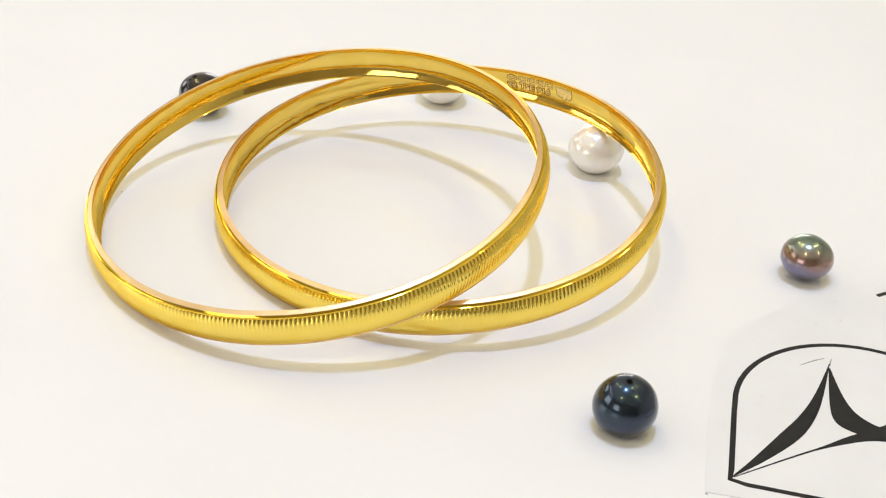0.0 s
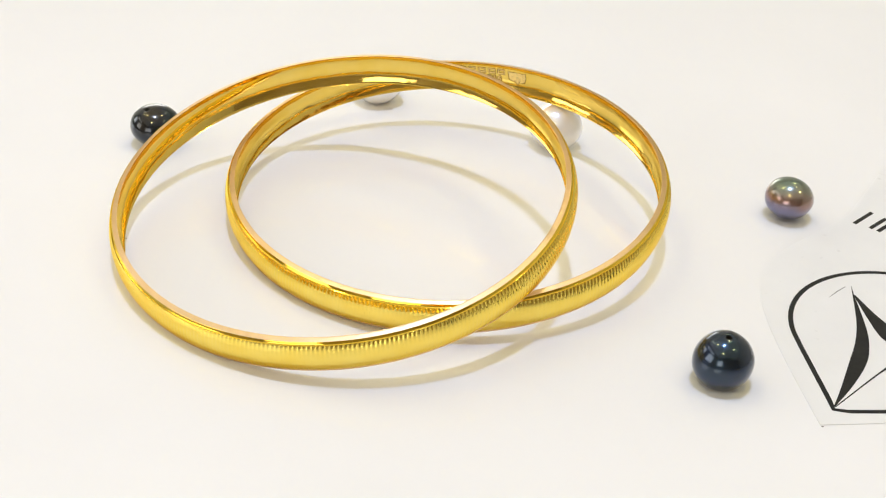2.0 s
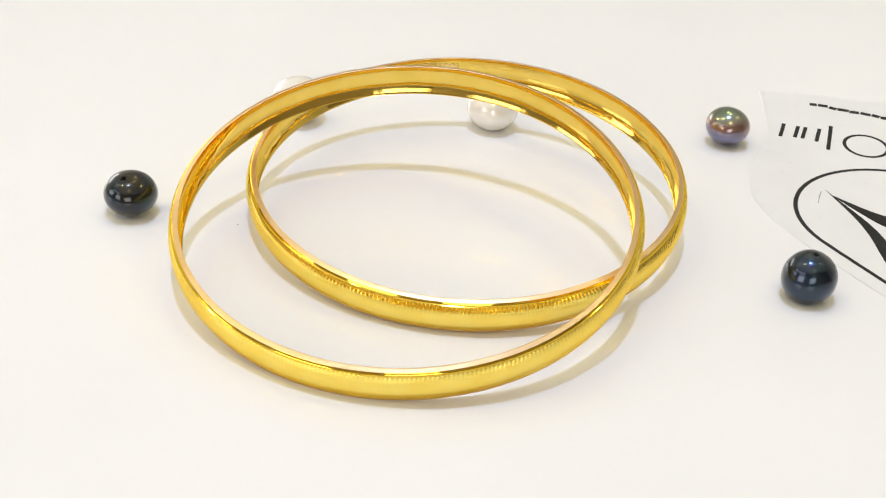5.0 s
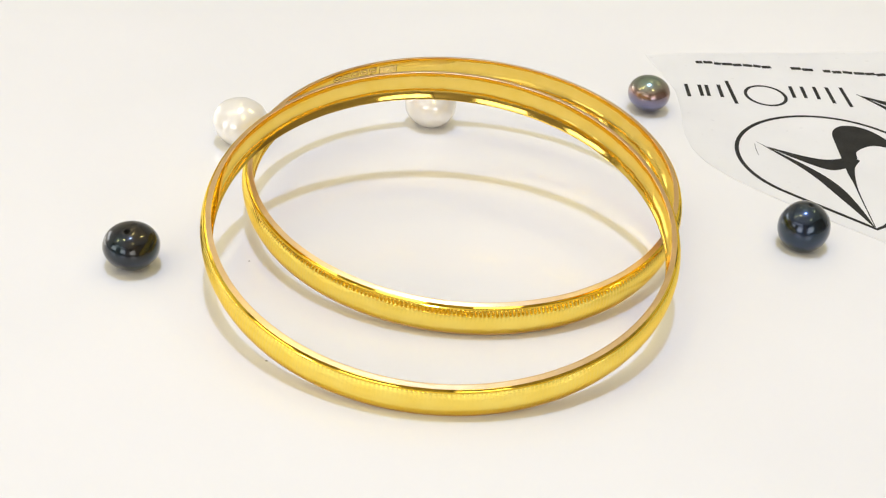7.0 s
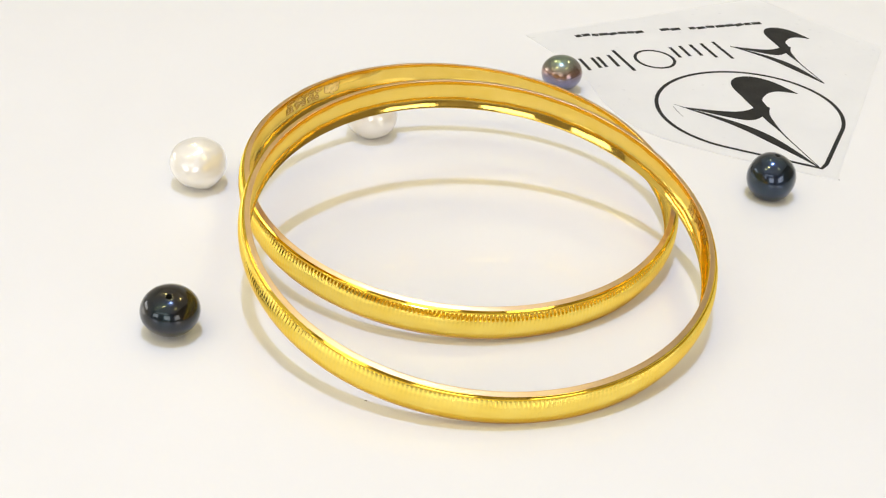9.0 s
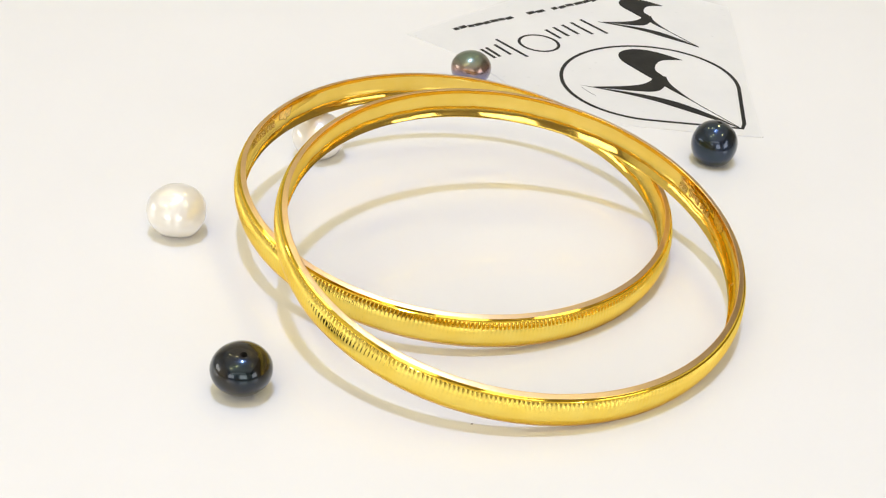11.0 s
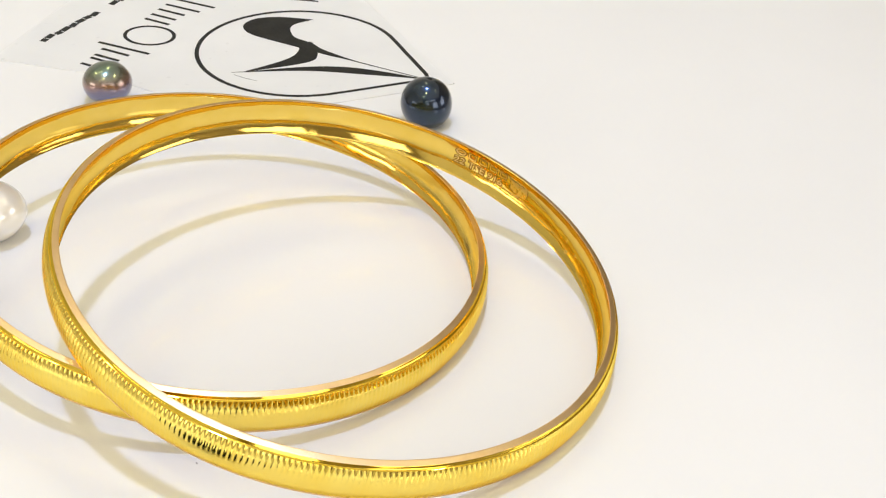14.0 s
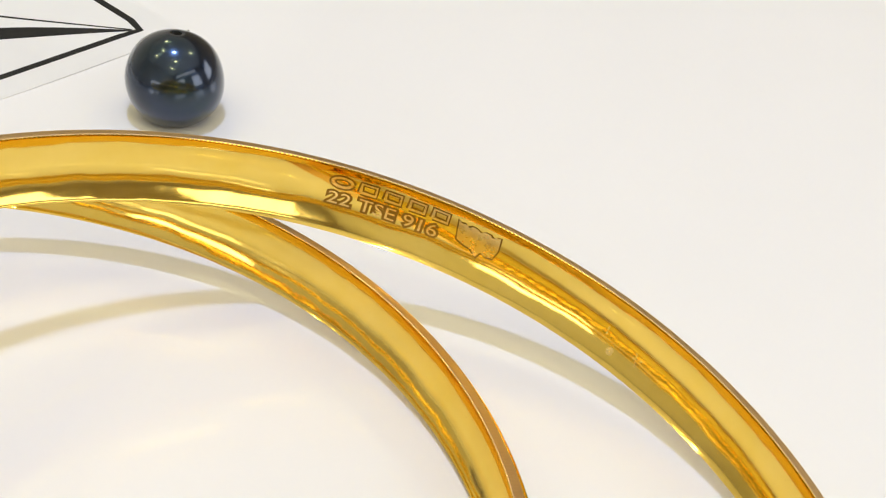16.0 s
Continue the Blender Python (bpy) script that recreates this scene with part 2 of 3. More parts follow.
# ---- the room ----
def room():
    T = 0.12
    R = ROOM
    bm = bmesh.new()
    box_into(bm, (-R - T, -R - T, FLOOR - T), (R + T, R + T, FLOOR))
    tagged(link_mesh("floor", bm, M_FLOOR), "pale plain shop floor under the table", "floor", kind="structure")
    bm = bmesh.new()
    box_into(bm, (-R - T, -R - T, CEILING), (R + T, R + T, CEILING + T))
    tagged(link_mesh("ceiling", bm, M_CEILING), "plain white painted ceiling over the table", "ceiling", kind="structure")
    walls = {"wall_south": ("y", -1), "wall_north": ("y", 1), "wall_west": ("x", -1), "wall_east": ("x", 1)}
    for name, (axis, side) in walls.items():
        holes = []
        for (x, y, z), d, w, h, _, _ in ADDED_WINDOWS:
            if axis == "y" and abs(d[1]) and y * side > 0:
                holes.append((x - w / 2, x + w / 2, z - h / 2, z + h / 2))
            if axis == "x" and abs(d[0]) and x * side > 0:
                holes.append((y - w / 2, y + w / 2, z - h / 2, z + h / 2))
        e = R if axis == "y" else R + T
        across = sorted({-e, e, *(v for h in holes for v in h[:2])})
        upward = sorted({FLOOR, CEILING, *(v for h in holes for v in h[2:])})
        bm = bmesh.new()
        s0, s1 = sorted((side * R, side * (R + T)))
        for a, b in zip(across, across[1:]):
            for lo, hi in zip(upward, upward[1:]):
                m, k = (a + b) / 2, (lo + hi) / 2
                if any(h[0] < m < h[1] and h[2] < k < h[3] for h in holes):
                    continue
                if axis == "y":
                    box_into(bm, (a, s0, lo), (b, s1, hi))
                else:
                    box_into(bm, (s0, a, lo), (s1, b, hi))
        # two unseen walls are browned to give the gold and pearls dark reflections
        dark = name in ("wall_south", "wall_west")
        tagged(link_mesh(name, bm, M_BROWN_WALL if dark else M_WALL), "unseen light brown wall closing the room, toned for dark reflections" if dark else "plain white painted wall closing the room", "wall", kind="structure")
    for i, ((x, y, z), d, w, h, glow, colour) in enumerate(ADDED_WINDOWS):
        turn = Vector(d).to_track_quat("-Z", "Y").to_matrix().to_4x4()
        lamp = bpy.data.lights.new("window_light", "AREA")
        lamp.shape, lamp.size, lamp.size_y = "RECTANGLE", w, h
        lamp.energy, lamp.color = math.pi * w * h * glow, colour
        ob = new("window_light", lamp)
        ob.matrix_world = Matrix.Translation(Vector((x, y, z)) - Vector(d) * 0.05) @ turn
        bm = bmesh.new()
        t = 0.05
        for lo, hi in (((-w / 2, -h / 2), (w / 2, -h / 2 + t)), ((-w / 2, h / 2 - t), (w / 2, h / 2)),
                       ((-w / 2, -h / 2 + t), (-w / 2 + t, h / 2 - t)), ((w / 2 - t, -h / 2 + t), (w / 2, h / 2 - t))):
            box_into(bm, (*lo, -0.02), (*hi, 0.02))
        fr = link_mesh("window_%d" % (i + 1), bm, M_FRAME)
        fr.matrix_world = Matrix.Translation((x, y, z)) @ turn
        tagged(fr, "plain painted frame of an added, unseen window in the wall", "window", kind="structure")


def downlight(x, y, r, watts, colour):
    lamp = bpy.data.lights.new("downlight_lamp", "AREA")
    lamp.shape, lamp.size = "DISK", 2 * r
    lamp.energy, lamp.color = watts, colour
    ob = new("downlight_lamp", lamp)
    ob.matrix_world = Matrix.Translation((x, y, CEILING - 0.022))
    bm = bmesh.new()
    lathe_into(bm, [(r + 0.002, -0.004), (r + 0.004, -0.014), (r + 0.018, -0.010), (r + 0.020, 0.0), (r + 0.002, 0.0), (r + 0.002, -0.004)], 40)
    ring = link_mesh("downlight", bm, M_FRAME, smooth=40)
    ring.location = (x, y, CEILING - 0.008)
    tagged(ring, "small round recessed ceiling downlight, lit", "downlight", "ceiling downlights")


def fill_panel(x, y, w, h, glow):
    lamp = bpy.data.lights.new("fill_panel_lamp", "AREA")
    lamp.shape, lamp.size, lamp.size_y = "RECTANGLE", w, h
    lamp.energy, lamp.color = math.pi * w * h * glow, WARM
    ob = new("fill_panel_lamp", lamp)
    ob.matrix_world = Matrix.Translation((x, y, CEILING - 0.004))
    bm = bmesh.new()
    t = 0.03
    a, b = w / 2 + t, h / 2 + t
    for lo, hi in (((-a, -b), (a, -b + t)), ((-a, b - t), (a, b)), ((-a, -b + t), (-a + t, b - t)), ((a - t, -b + t), (a, b - t))):
        box_into(bm, (*lo, -0.02), (*hi, 0.0), 0.003)
    ring = link_mesh("fill_panel", bm, M_FRAME)
    ring.location = (x, y, CEILING)
    tagged(ring, "large flat fill panel added to the ceiling, softly lit", "light panel")


room()
for row in DOWNLIGHTS:
    downlight(*row)
for row in FILL_PANELS:
    fill_panel(*row)


# ---- the table ----
def table():
    top = new("table")
    tagged(top, "white glossy table with a smooth plain top", "table")
    bm = bmesh.new()
    box_into(bm, (-0.62, -0.55, -0.028), (0.70, 0.60, 0.0), 0.004)
    part("tabletop", bm, M_TABLE, top, smooth=40)
    for x in (-0.55, 0.63):
        for y in (-0.48, 0.53):
            bm = bmesh.new()
            box_into(bm, (x - 0.025, y - 0.025, FLOOR), (x + 0.025, y + 0.025, -0.028), 0.003)
            part("leg", bm, M_FRAME, top)


table()

# ---- the bangles ----
R0 = 32.0          # radius of the rim's middle line, mm
HALF = 2.60        # half the height of the band
TEETH = 356        # milled cuts round the band


def inner_radius(z):
    """The hollow inside face, curved in as the band is curved out."""
    s = z / HALF
    return R0 - 0.46 + 0.92 * (1 - s * s)


def bangle(name, centre, tilt_x, tilt_y, turn, label, oval=1.0):
    n = Vector((tilt_x, tilt_y, 1)).normalized()
    u = Vector((0, 1, 0)).cross(n).normalized()
    v = n.cross(u)
    frame_m = Matrix((u, v, n)).transposed().to_4x4()
    thing = new(name)
    tagged(thing, label, "bangle", "bangles leaning on each other")
    thing.matrix_world = Matrix.Translation(Vector(centre) * MM) @ frame_m @ Matrix.Diagonal((1, oval, 1, 1))

    # profile round the section: (kind, radius, z); the milled band is cut
    prof = []
    rim = ((-0.46, HALF - 0.06), (-0.44, HALF - 0.01), (-0.38, HALF + 0.01), (-0.32, HALF - 0.02), (-0.29, HALF - 0.05), (0.27, HALF - 0.17),
           (0.30, HALF - 0.19), (0.32, HALF - 0.22), (0.40, HALF - 0.35), (0.47, HALF - 0.48), (0.50, HALF - 0.50), (0.64, HALF - 0.55))
    for r, z in rim:
        prof.append((0, R0 + r, z))
    m = 26
    top = HALF - 0.62
    for i in range(m + 1):
        z = top - 2 * top * i / m
        prof.append((1, R0 + 0.68 + 0.47 * (1 - (z / top) ** 2), z))
    lower = ((0.64, HALF - 0.55), (0.53, HALF - 0.51), (0.54, HALF - 0.42), (0.50, HALF - 0.28), (0.38, HALF - 0.14), (0.18, HALF - 0.06),
             (-0.06, HALF - 0.02), (-0.30, HALF), (-0.46, HALF - 0.06))
    for r, z in lower:
        prof.append((0, R0 + r, -z))
    k = 20
    for i in range(k):
        z = -HALF + 2 * HALF * (i + 0.5) / k
        prof.append((2, inner_radius(z), z))
    per = 8
    cols = TEETH * per
    pitch = 2 * math.pi * (R0 + 1.0) / TEETH
    verts = []
    rng = random.Random(7)
    depth = [rng.uniform(-0.005, 0.005) for _ in range(TEETH)]
    for c in range(cols):
        a = 2 * math.pi * c / cols
        tooth, step = divmod(c, per)
        for kind, r, z in prof:
            turn_a = a
            if kind == 1:
                turn_a = a + 0.10 * z * pitch / (R0 + 1.0)
                s = abs(step / per - 0.5)
                u = z / top
                # a scoop from the upper edge that narrows to a point, a small one from the lower edge, a hairline between
                scoop = 0.12 * (u + 0.25) / 1.25 if u > -0.25 else 0.05 * (-u - 0.62) / 0.38 if u < -0.62 else 0.0
                cut = max(0.0, (scoop + depth[tooth]) - 0.48 * s * s) if scoop > 0 else 0.0
                r -= max(cut, 0.036 * max(0.0, 1.0 - s / 0.3))
            elif kind == 0 and -0.45 < r - R0 < -0.31 and z > HALF - 0.03:
                bead = math.cos(2 * math.pi * 2 * step / per)
                r += 0.012 * bead
                z += 0.012 * bead
            verts.append((r * math.cos(turn_a) * MM, r * math.sin(turn_a) * MM, z * MM))
    p = len(prof)
    # the section falls into four parts; each takes a run of the profile
    a, b, c = len(rim), len(rim) + m, len(rim) + m + len(lower)
    runs = (("upper_rim", 0, a, "rose satin rim with a beaded edge"), ("milled_band", a, b, "milled gold band with fine cuts"),
            ("lower_rim", b, c, "rose satin lower lip"), ("inner_face", c, p, "smooth hollow inner face"))
    for part_name, lo, hi, text in runs:
        w = hi - lo + 1
        block = [verts[q * p + (lo + k) % p] for q in range(cols) for k in range(w)]
        faces = [(q * w + k, (q + 1) % cols * w + k, (q + 1) % cols * w + k + 1, q * w + k + 1) for q in range(cols) for k in range(w - 1)]
        me = bpy.data.meshes.new(part_name)
        me.from_pydata(block, [], faces)
        if part_name == "upper_rim":
            me.materials.append(M_GOLD)
            me.materials.append(M_GOLD_LIP)
            me.polygons.foreach_set("material_index", [1 if 1 <= k <= 5 else 0 for q in range(cols) for k in range(w - 1)])
        else:
            me.materials.append({"milled_band": M_GOLD_CUT, "lower_rim": M_GOLD_LIP, "inner_face": M_GOLD_INSIDE}[part_name])
        me.polygons.foreach_set("use_smooth", [True] * len(faces))
        me.set_sharp_from_angle(angle=radians(9 if part_name == "milled_band" else 30))
        me.update()
        ob = tagged(new(part_name, me), text)
        ob.parent = thing
    hallmark(thing, turn, oval > 1.0)
    return thing


def finer(me):
    """Cuts a flat mesh into small cells, so that it can follow the hollow face."""
    bm = bmesh.new()
    bm.from_mesh(me)
    xs = [v.co.x for v in bm.verts]
    ys = [v.co.y for v in bm.verts]
    for axis, lo, hi, step in ((0, min(xs), max(xs), 0.5), (1, min(ys), max(ys), 0.16)):
        at = lo + step
        while at < hi:
            no = (1, 0, 0) if axis == 0 else (0, 1, 0)
            bmesh.ops.bisect_plane(bm, geom=[*bm.verts, *bm.edges, *bm.faces], plane_co=[at * c for c in no], plane_no=no)
            at += step
    bm.to_mesh(me)
    bm.free()


def bend(ob_mesh, angle0, z0, lift):
    """Lays a flat mesh (millimetres, x along the words) on the inside face."""
    for vert in ob_mesh.vertices:
        x, y, h = vert.co
        z = z0 + y
        a = radians(angle0) - x / R0
        r = inner_radius(max(-HALF, min(HALF, z))) - lift - h
        vert.co = (r * math.cos(a) * MM, r * math.sin(a) * MM, z * MM)


def words(text, size, grow, thick, wide=1.0):
    cu = bpy.data.curves.new("words", "FONT")
    cu.body, cu.size, cu.offset, cu.extrude = text, size, grow, thick
    cu.resolution_u = 3
    ob = new("words", cu)
    me = bpy.data.meshes.new_from_object(ob.evaluated_get(bpy.context.evaluated_depsgraph_get()))
    bpy.data.objects.remove(ob)
    for vert in me.vertices:
        vert.co.x *= wide
    return me


def flat_mesh(name, strokes, width, thick):
    bm = bmesh.new()
    for s in strokes:
        stroke_into(bm, s, width, -thick, thick)
    for vert in bm.verts:
        vert.co /= MM
    me = bpy.data.meshes.new(name)
    bmesh.ops.recalc_face_normals(bm, faces=bm.faces)
    bm.to_mesh(me)
    bm.free()
    return me


def hallmark(thing, turn, nick):
    """Stamped marks on the inside face: a row of plain bars for the maker, the fineness, and a shield."""
    def put(name, me, material, z0, lift, label=""):
        finer(me)
        bend(me, turn, z0, lift)
        me.materials.clear()
        me.materials.append(material)
        ob = new(name, me)
        ob.parent = thing
        if label:
            tagged(ob, label)

    # maker's name as plain upright shapes
    marks = [[(0.75 + 0.65 * math.cos(t * math.pi / 8), 0.45 + 0.42 * math.sin(t * math.pi / 8)) for t in range(17)]]
    for x in (2.0, 3.65, 5.3, 6.9):
        marks.append([(x, 0.05), (x, 0.85), (x + 1.0, 0.85), (x + 1.0, 0.05), (x, 0.05)])
    # wider dark copies under each mark stand in for its edge shade
    put("maker_mark_shade", flat_mesh("maker_mark_shade", marks, 0.50, 0.004), M_STAMP_SHADE, 0.50, 0.010)
    put("maker_mark", flat_mesh("maker_mark", marks, 0.22, 0.004), M_STAMP, 0.50, 0.022, "plain raised bars of the maker's stamp")
    put("fineness_shade", words("22 TSE 916", 1.25, 0.13, 0.004, 1.3), M_STAMP_SHADE, -0.80, 0.010)
    put("fineness_mark", words("22 TSE 916", 1.25, 0.0, 0.004, 1.3), M_STAMP, -0.80, 0.022, "raised fineness figures stamped in the gold")
    for name, grow, material, lift in (("shield_shade", 0.09, M_STAMP_SHADE, 0.010), ("shield_mark", 0.0, M_STAMP, 0.022)):
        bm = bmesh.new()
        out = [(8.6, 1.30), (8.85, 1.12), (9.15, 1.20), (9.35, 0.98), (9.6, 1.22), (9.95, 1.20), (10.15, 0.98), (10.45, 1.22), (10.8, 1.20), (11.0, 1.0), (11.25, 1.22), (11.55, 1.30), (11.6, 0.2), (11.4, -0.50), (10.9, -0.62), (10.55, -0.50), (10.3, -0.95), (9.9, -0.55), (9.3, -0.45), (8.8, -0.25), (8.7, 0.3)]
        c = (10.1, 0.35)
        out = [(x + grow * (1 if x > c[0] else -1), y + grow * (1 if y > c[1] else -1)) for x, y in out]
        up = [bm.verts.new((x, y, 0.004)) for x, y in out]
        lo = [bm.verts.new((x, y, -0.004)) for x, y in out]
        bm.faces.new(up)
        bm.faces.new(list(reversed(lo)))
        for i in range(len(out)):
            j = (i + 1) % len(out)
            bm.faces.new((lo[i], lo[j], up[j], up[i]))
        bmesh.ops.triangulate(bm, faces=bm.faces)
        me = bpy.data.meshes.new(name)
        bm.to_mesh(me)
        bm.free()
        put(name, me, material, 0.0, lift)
    if nick:
        # a small dent and two fine scratches further round
        dent = [[(21.0 + 0.14 * math.cos(t * math.pi / 5), 0.12 * math.sin(t * math.pi / 5)) for t in range(11)]]
        put("dent", flat_mesh("dent", dent, 0.26, 0.004), M_STAMP, -1.65, 0.010, "tiny dull dent in the gold")
        lines = [[(20.2, 0.7), (20.25, 0.1)], [(22.6, 0.3), (22.9, -0.5)], [(22.5, -0.1), (23.3, 0.1)]]
        put("scratch", flat_mesh("scratch", lines, 0.10, 0.003), M_STAMP, -1.0, 0.012, "fine pale scratches in the gold")


def mid_of(top, tx, ty):
    n = Vector((tx, ty, 1)).normalized()
    return Vector(top) - n * HALF


bangle("bangle", mid_of((0.0, 0.01, 8.97), -0.0825, -0.0851), -0.0825, -0.0851, 79.5,
       "polished yellow gold bangle with milled band, propped on a white pearl")
bangle("bangle", mid_of((-16.67, -8.98, 11.73), -0.1672, -0.1365), -0.1672, -0.1365, -50.8,
       "polished yellow gold bangle with milled band, leaning on the other bangle", 1.008)


# ---- the pearls ----
def pearl(x, y, r, rz, axis, material, label, hole=0.42, seed=1, lumps=0.03, sink=0.0, slim=1.0):
    """A slightly uneven drilled pearl; axis is the way its drill hole points."""
    thing = new("pearl")
    tagged(thing, label, "pearl", "loose pearls on the table")
    thing.location = (x * MM, y * MM, 0)
    ax = Vector(axis).normalized()
    turn = Vector((0, 0, 1)).rotation_difference(ax).to_matrix().to_4x4()
    zc = rz - sink
    bm = bmesh.new()
    a0 = math.asin(hole / r)
    prof = [(hole * 0.96, r * math.cos(a0) - 0.10), (hole * 1.0, r * math.cos(a0) - 0.03), (hole * 1.1, r * math.cos(a0 * 1.1) - 0.004)]
    steps = 40
    for i in range(1, steps + 1):
        a = a0 * 1.25 + (math.pi - a0 * 1.25) * i / steps
        prof.append((r * math.sin(a) if i < steps else 0.0, r * math.cos(a)))
    lathe_into(bm, prof, 64)
    off = Vector((seed * 3.1, seed * 1.7, seed * 0.9))
    for vert in bm.verts:
        p = vert.co.copy()
        k = 1 + lumps * noise.noise(p / r * 1.3 + off) if p.length > 0.5 * r else 1
        p = turn @ (p * k)
        p.z *= rz / r
        p.y *= slim
        q = p + Vector((0, 0, zc))
        if q.z < 0.0:
            q.z = 0.0
        vert.co = q * MM
    part("nacre", bm, material, thing, smooth=60)
    bm = bmesh.new()
    lathe_into(bm, [(hole * 0.97, r * math.cos(a0) - 0.06), (hole * 0.9, r * 0.80), (hole * 0.85, r * 0.55), (0.0, r * 0.54)], 32)
    for vert in bm.verts:
        p = turn @ vert.co
        p.z *= rz / r
        p.y *= slim
        vert.co = (p + Vector((0, 0, zc))) * MM
    part("drill_hole", bm, M_HOLE, thing, "dark drilled hole", smooth=50)
    return thing


pearl(30.65, -42.16, 4.03, 4.03, (0.0, -0.10, 0.98), M_NAVY, "round glossy navy blue drilled pearl beside the printed sheet", 0.42, 1, 0.02, 0.75, 0.97)
pearl(54.53, 0.32, 3.78, 3.20, (0.3, 0.6, 0.7), M_PEACOCK, "small iridescent peacock grey pearl beside the printed sheet", 0.3, 2, 0.03)
pearl(-43.71, 24.70, 4.01, 3.30, (-0.30, -0.15, 0.93), M_BLACK, "flattened glossy black drilled pearl on the white table", 0.45, 3, 0.03)
pearl(-6.18, 41.35, 4.46, 3.98, (0.6, 0.7, -0.3), M_WHITE_PEARL, "large creamy white pearl lying alone on the table", 0.3, 4, 0.06, 0.3)
pearl(21.86, 24.01, 4.37, 3.95, (0.6, 0.5, -0.4), M_WHITE_PEARL, "creamy white pearl propping up a gold bangle", 0.3, 5, 0.05, 0.3)


# ---- the printed sheet ----
def lay(x, y):
    """The sheet's own drawing, shifted to where it lies on the table."""
    return (x - 0.30, y + 0.35)


def printed_sheet():
    thing = new("sticker_sheet")
    tagged(thing, "thin translucent white sheet printed with a black emblem, lying flat", "sticker sheet")
    base = 0.10
    bm = bmesh.new()
    edge = catmull([(41.0, -51.9), (41.1, -44.0), (41.3, -36.0), (41.8, -29.0), (43.0, -22.0), (45.6, -15.6), (51.0, -9.8), (58.9, -4.2), (65.2, 0.6)], 6)
    edge = [(p[0], p[1]) for p in edge] + [(70.5, 7.2), (75.6, 13.8), (118.0, -24.0), (103.0, -52.4)]
    slab_into(bm, edge, 0.0, base)
    part("sheet", bm, M_SHEET, thing)
    z0, z1 = base - 0.02, base + 0.02

    # border: a circle with one square corner
    cx, cy, r = 61.3, -33.4, 16.75
    line = [(43.9, -48.9)]
    line += [(44.0 + 0.5 * k / 8, -48.9 + 15.5 * k / 8) for k in range(1, 8)]
    for k in range(0, 49):
        a = radians(180 - 270 * k / 48)
        line.append((cx + r * math.cos(a), cy + r * math.sin(a)))
    line += [(cx - 2.2 * k, -50.15 + 0.1 * k) for k in range(1, 8)]
    bm = bmesh.new()
    stroke_into(bm, line, 0.72, z0, z1, closed=True)
    part("border_print", bm, M_INK, thing)

    stack = []

    def blade(name, left, right):
        a = catmull(left, 8)
        b = catmull(right, 8)
        bm = bmesh.new()
        n = min(len(a), len(b))
        stack.append(name)
        z0, z1 = base - 0.02, base + 0.02 + 0.008 * len(stack)
        rows = []
        for i in range(n):
            p, q = a[i], b[i]
            rows.append([bm.verts.new((w.x * MM, w.y * MM, z * MM)) for w, z in ((p, z0), (q, z0), (q, z1), (p, z1))])
        for s, t in zip(rows, rows[1:]):
            for k in range(4):
                bm.faces.new((s[k], s[(k + 1) % 4], t[(k + 1) % 4], t[k]))
        bm.faces.new(rows[0])
        bm.faces.new(list(reversed(rows[-1])))
        part(name, bm, M_INK, thing)

    def emblem(m):
        f = lambda pts: [(*lay(*m(x, y)), 0) for x, y in pts]
        blade("emblem_blade", f([(57.4, -21.8), (55.1, -29.4), (53.0, -34.4), (50.4, -38.9), (46.6, -45.3), (44.4, -48.7)]),
              f([(57.45, -22.0), (55.8, -31.4), (54.1, -36.7), (52.0, -40.4), (48.4, -44.8), (44.5, -48.8)]))
        blade("emblem_blade", f([(44.6, -48.7), (51.5, -43.2), (55.4, -40.2), (60.4, -36.2), (65.0, -35.0)]),
              f([(44.7, -48.8), (51.75, -43.3), (55.75, -40.45), (60.9, -37.7), (64.4, -37.0)]))
        blade("emblem_blade", f([(57.4, -23.0), (58.6, -28.5), (60.0, -32.0), (62.2, -34.0), (64.5, -34.6)]),
              f([(57.2, -23.1), (56.9, -31.5), (57.5, -34.8), (59.6, -36.3), (63.0, -37.2)]))
        blade("emblem_blade", f([(62.0, -35.0), (66.5, -31.6), (71.0, -28.6), (74.6, -28.6), (76.6, -31.4), (76.0, -35.6), (73.0, -40.6)]),
              f([(62.6, -37.2), (65.0, -36.2), (66.8, -35.2), (69.0, -35.2), (71.2, -36.0), (72.4, -37.6), (72.9, -40.7)]))

    emblem(lambda x, y: (x, y))
    bm = bmesh.new()
    stroke_into(bm, [lay(53.4, -23.4), lay(55.2, -21.9), lay(56.8, -20.8)], [0.08, 0.18, 0.12], z0, z1)
    stroke_into(bm, [lay(57.35, -22.4), lay(57.75, -20.7)], [0.24, 0.10], z0, z1)
    part("fine_stroke", bm, M_INK_THIN, thing)

    # the lettering as plain bars
    ux, uy = 0.69, -0.725
    vx, vy = -0.725, -0.69

    def at(s, h):
        return (69.24 + ux * s + vx * h, 1.81 + uy * s + vy * h)

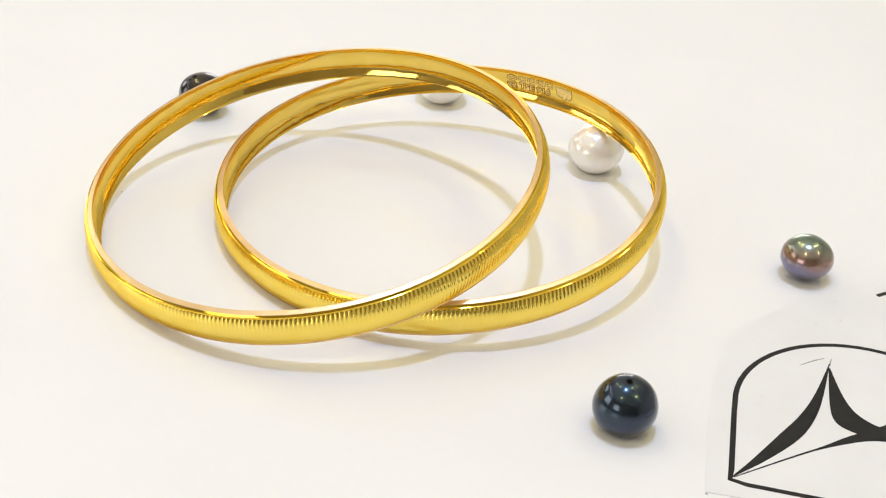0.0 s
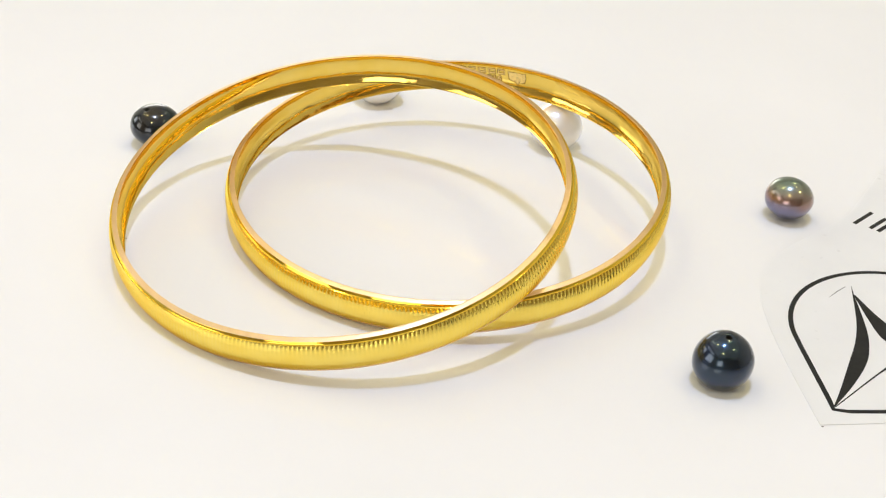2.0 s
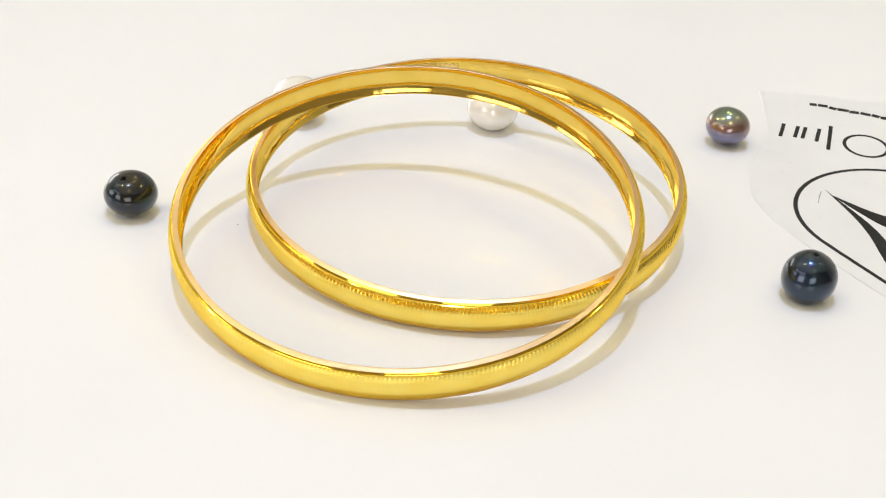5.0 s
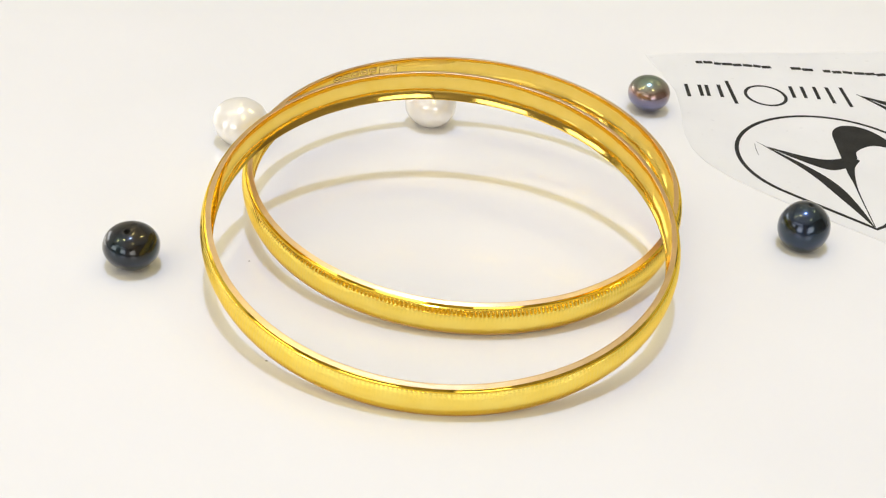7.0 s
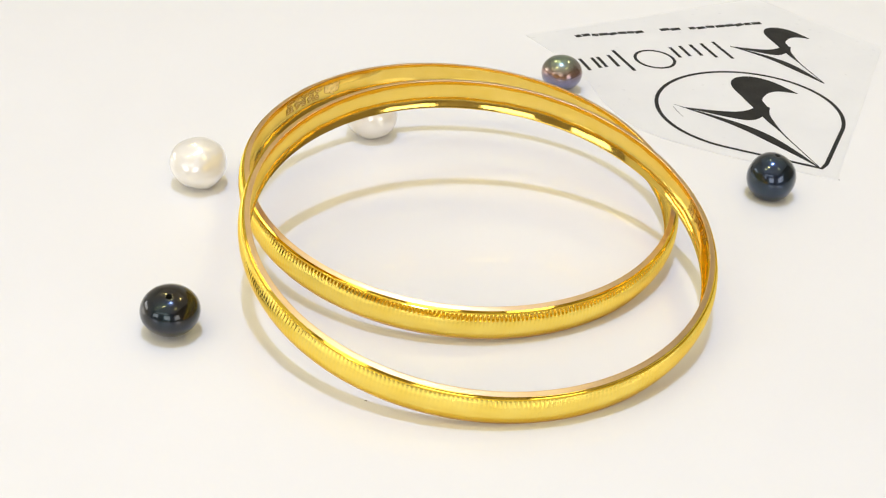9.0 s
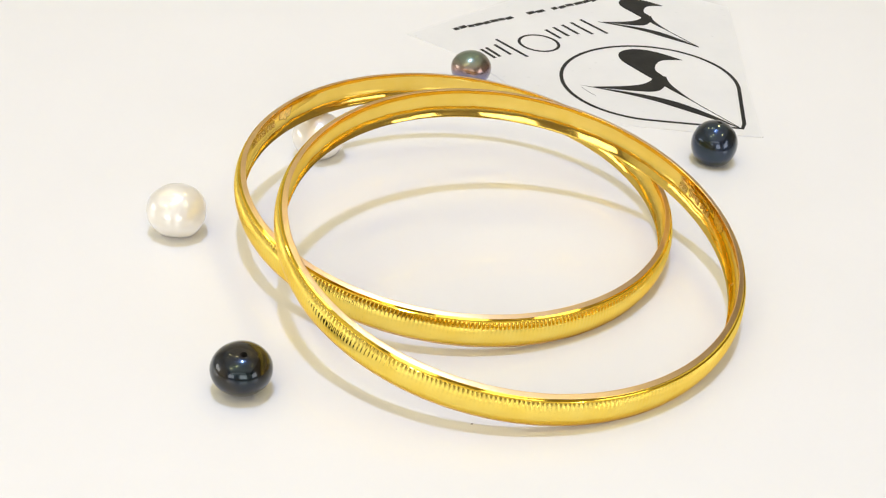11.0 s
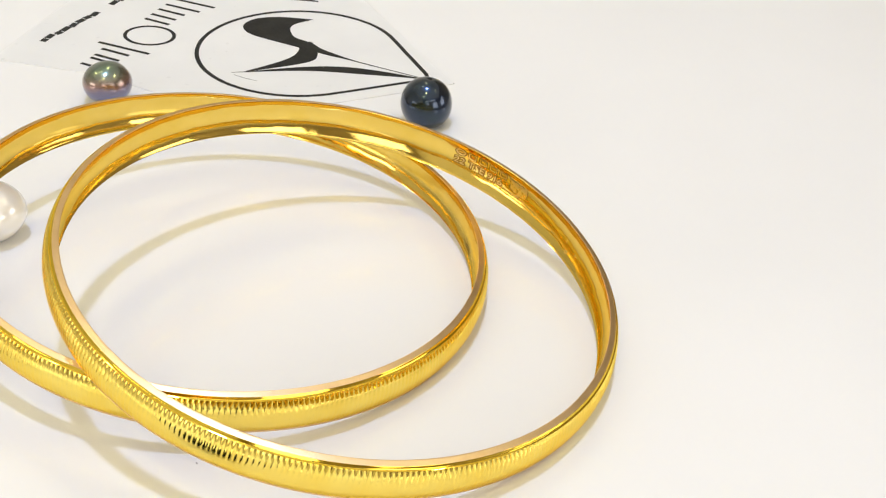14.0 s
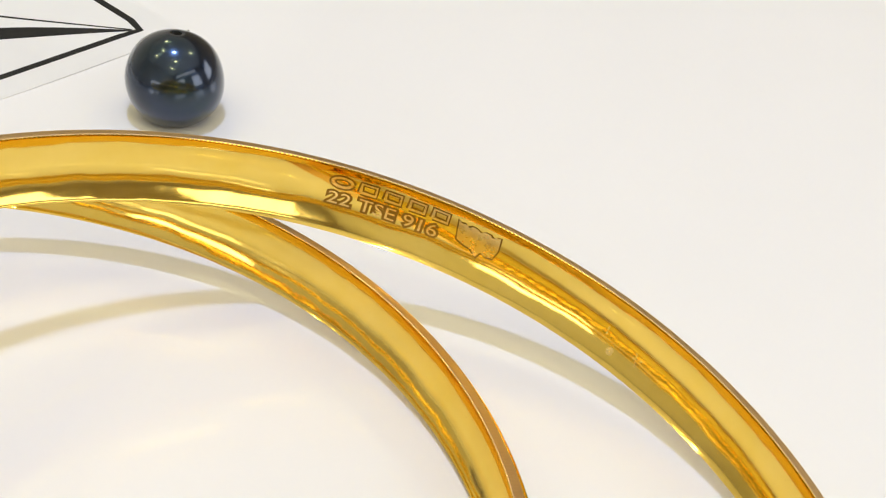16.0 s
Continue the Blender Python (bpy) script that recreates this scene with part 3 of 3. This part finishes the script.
    def bars(name, strokes, width):
        for st in strokes:
            bm = bmesh.new()
            stroke_into(bm, [at(*q) for q in st], width, z0, z1)
            part(name, bm, M_INK, thing)

    # place along the line, foot, head
    upright = ((0.4, 0.6, 6.0), (2.9, 0.8, 5.6), (4.2, 0.8, 5.6), (6.6, 0.6, 6.0), (8.6, -1.2, 8.6), (20.4, 0.6, 5.6), (22.6, 0.6, 5.6),
               (25.0, 0.6, 6.0), (27.4, 0.7, 7.6), (30.2, 0.6, 9.0))
    bars("lettering_bar", [[(p + 0.25, lo), (p - 0.25, hi)] for p, lo, hi in upright], 0.68)
    bars("lettering_ring", [[(14.8 + 3.7 * math.cos(radians(a)), 4.9 + 4.2 * math.sin(radians(a))) for a in range(0, 361, 15)]], 0.62)
    tag = []
    rng = random.Random(3)
    s = 5.0
    while s < 44.0:
        w = rng.uniform(1.0, 2.2)
        if not (20.3 < s + w / 2 < 22.5 or 27.0 < s + w / 2 < 29.5):
            h = -9.5 + 0.11 * (s - 5.0)
            tag.append([(s, h + rng.uniform(-0.25, 0.25)), (s + w, h + rng.uniform(-0.25, 0.25))])
        s += w + rng.uniform(0.05, 0.3)
    bars("tagline_bar", tag, 1.15)

    # the small emblem at the head of the lettering
    def small(x, y):
        k = 0.74
        return (93.3 + k * (x - 62.5), -35.2 + k * (y + 36.1))
    emblem(small)


printed_sheet()


# ---- crumbs on the table ----
def crumbs():
    rng = random.Random(11)
    bm = bmesh.new()
    for x, y in CRUMBS:
        r = bmesh.ops.create_icosphere(bm, subdivisions=1, radius=1.0)
        a, b, c = rng.uniform(0.12, 0.28), rng.uniform(0.06, 0.12), rng.uniform(0.03, 0.06)
        turn = Matrix.Rotation(rng.uniform(0, 6), 3, "Z")
        for vert in r["verts"]:
            p = turn @ Vector((vert.co.x * a, vert.co.y * b, vert.co.z * c))
            vert.co = (p + Vector((x, y, c * 0.8))) * MM
    tagged(link_mesh("dust", bm, M_DUST), "tiny grey specks of dust on the table", "dust", kind="stuff")


CRUMBS = [(41.2, -52.2), (-31.4, 13.9), (-47.0, -5.0)]
crumbs()
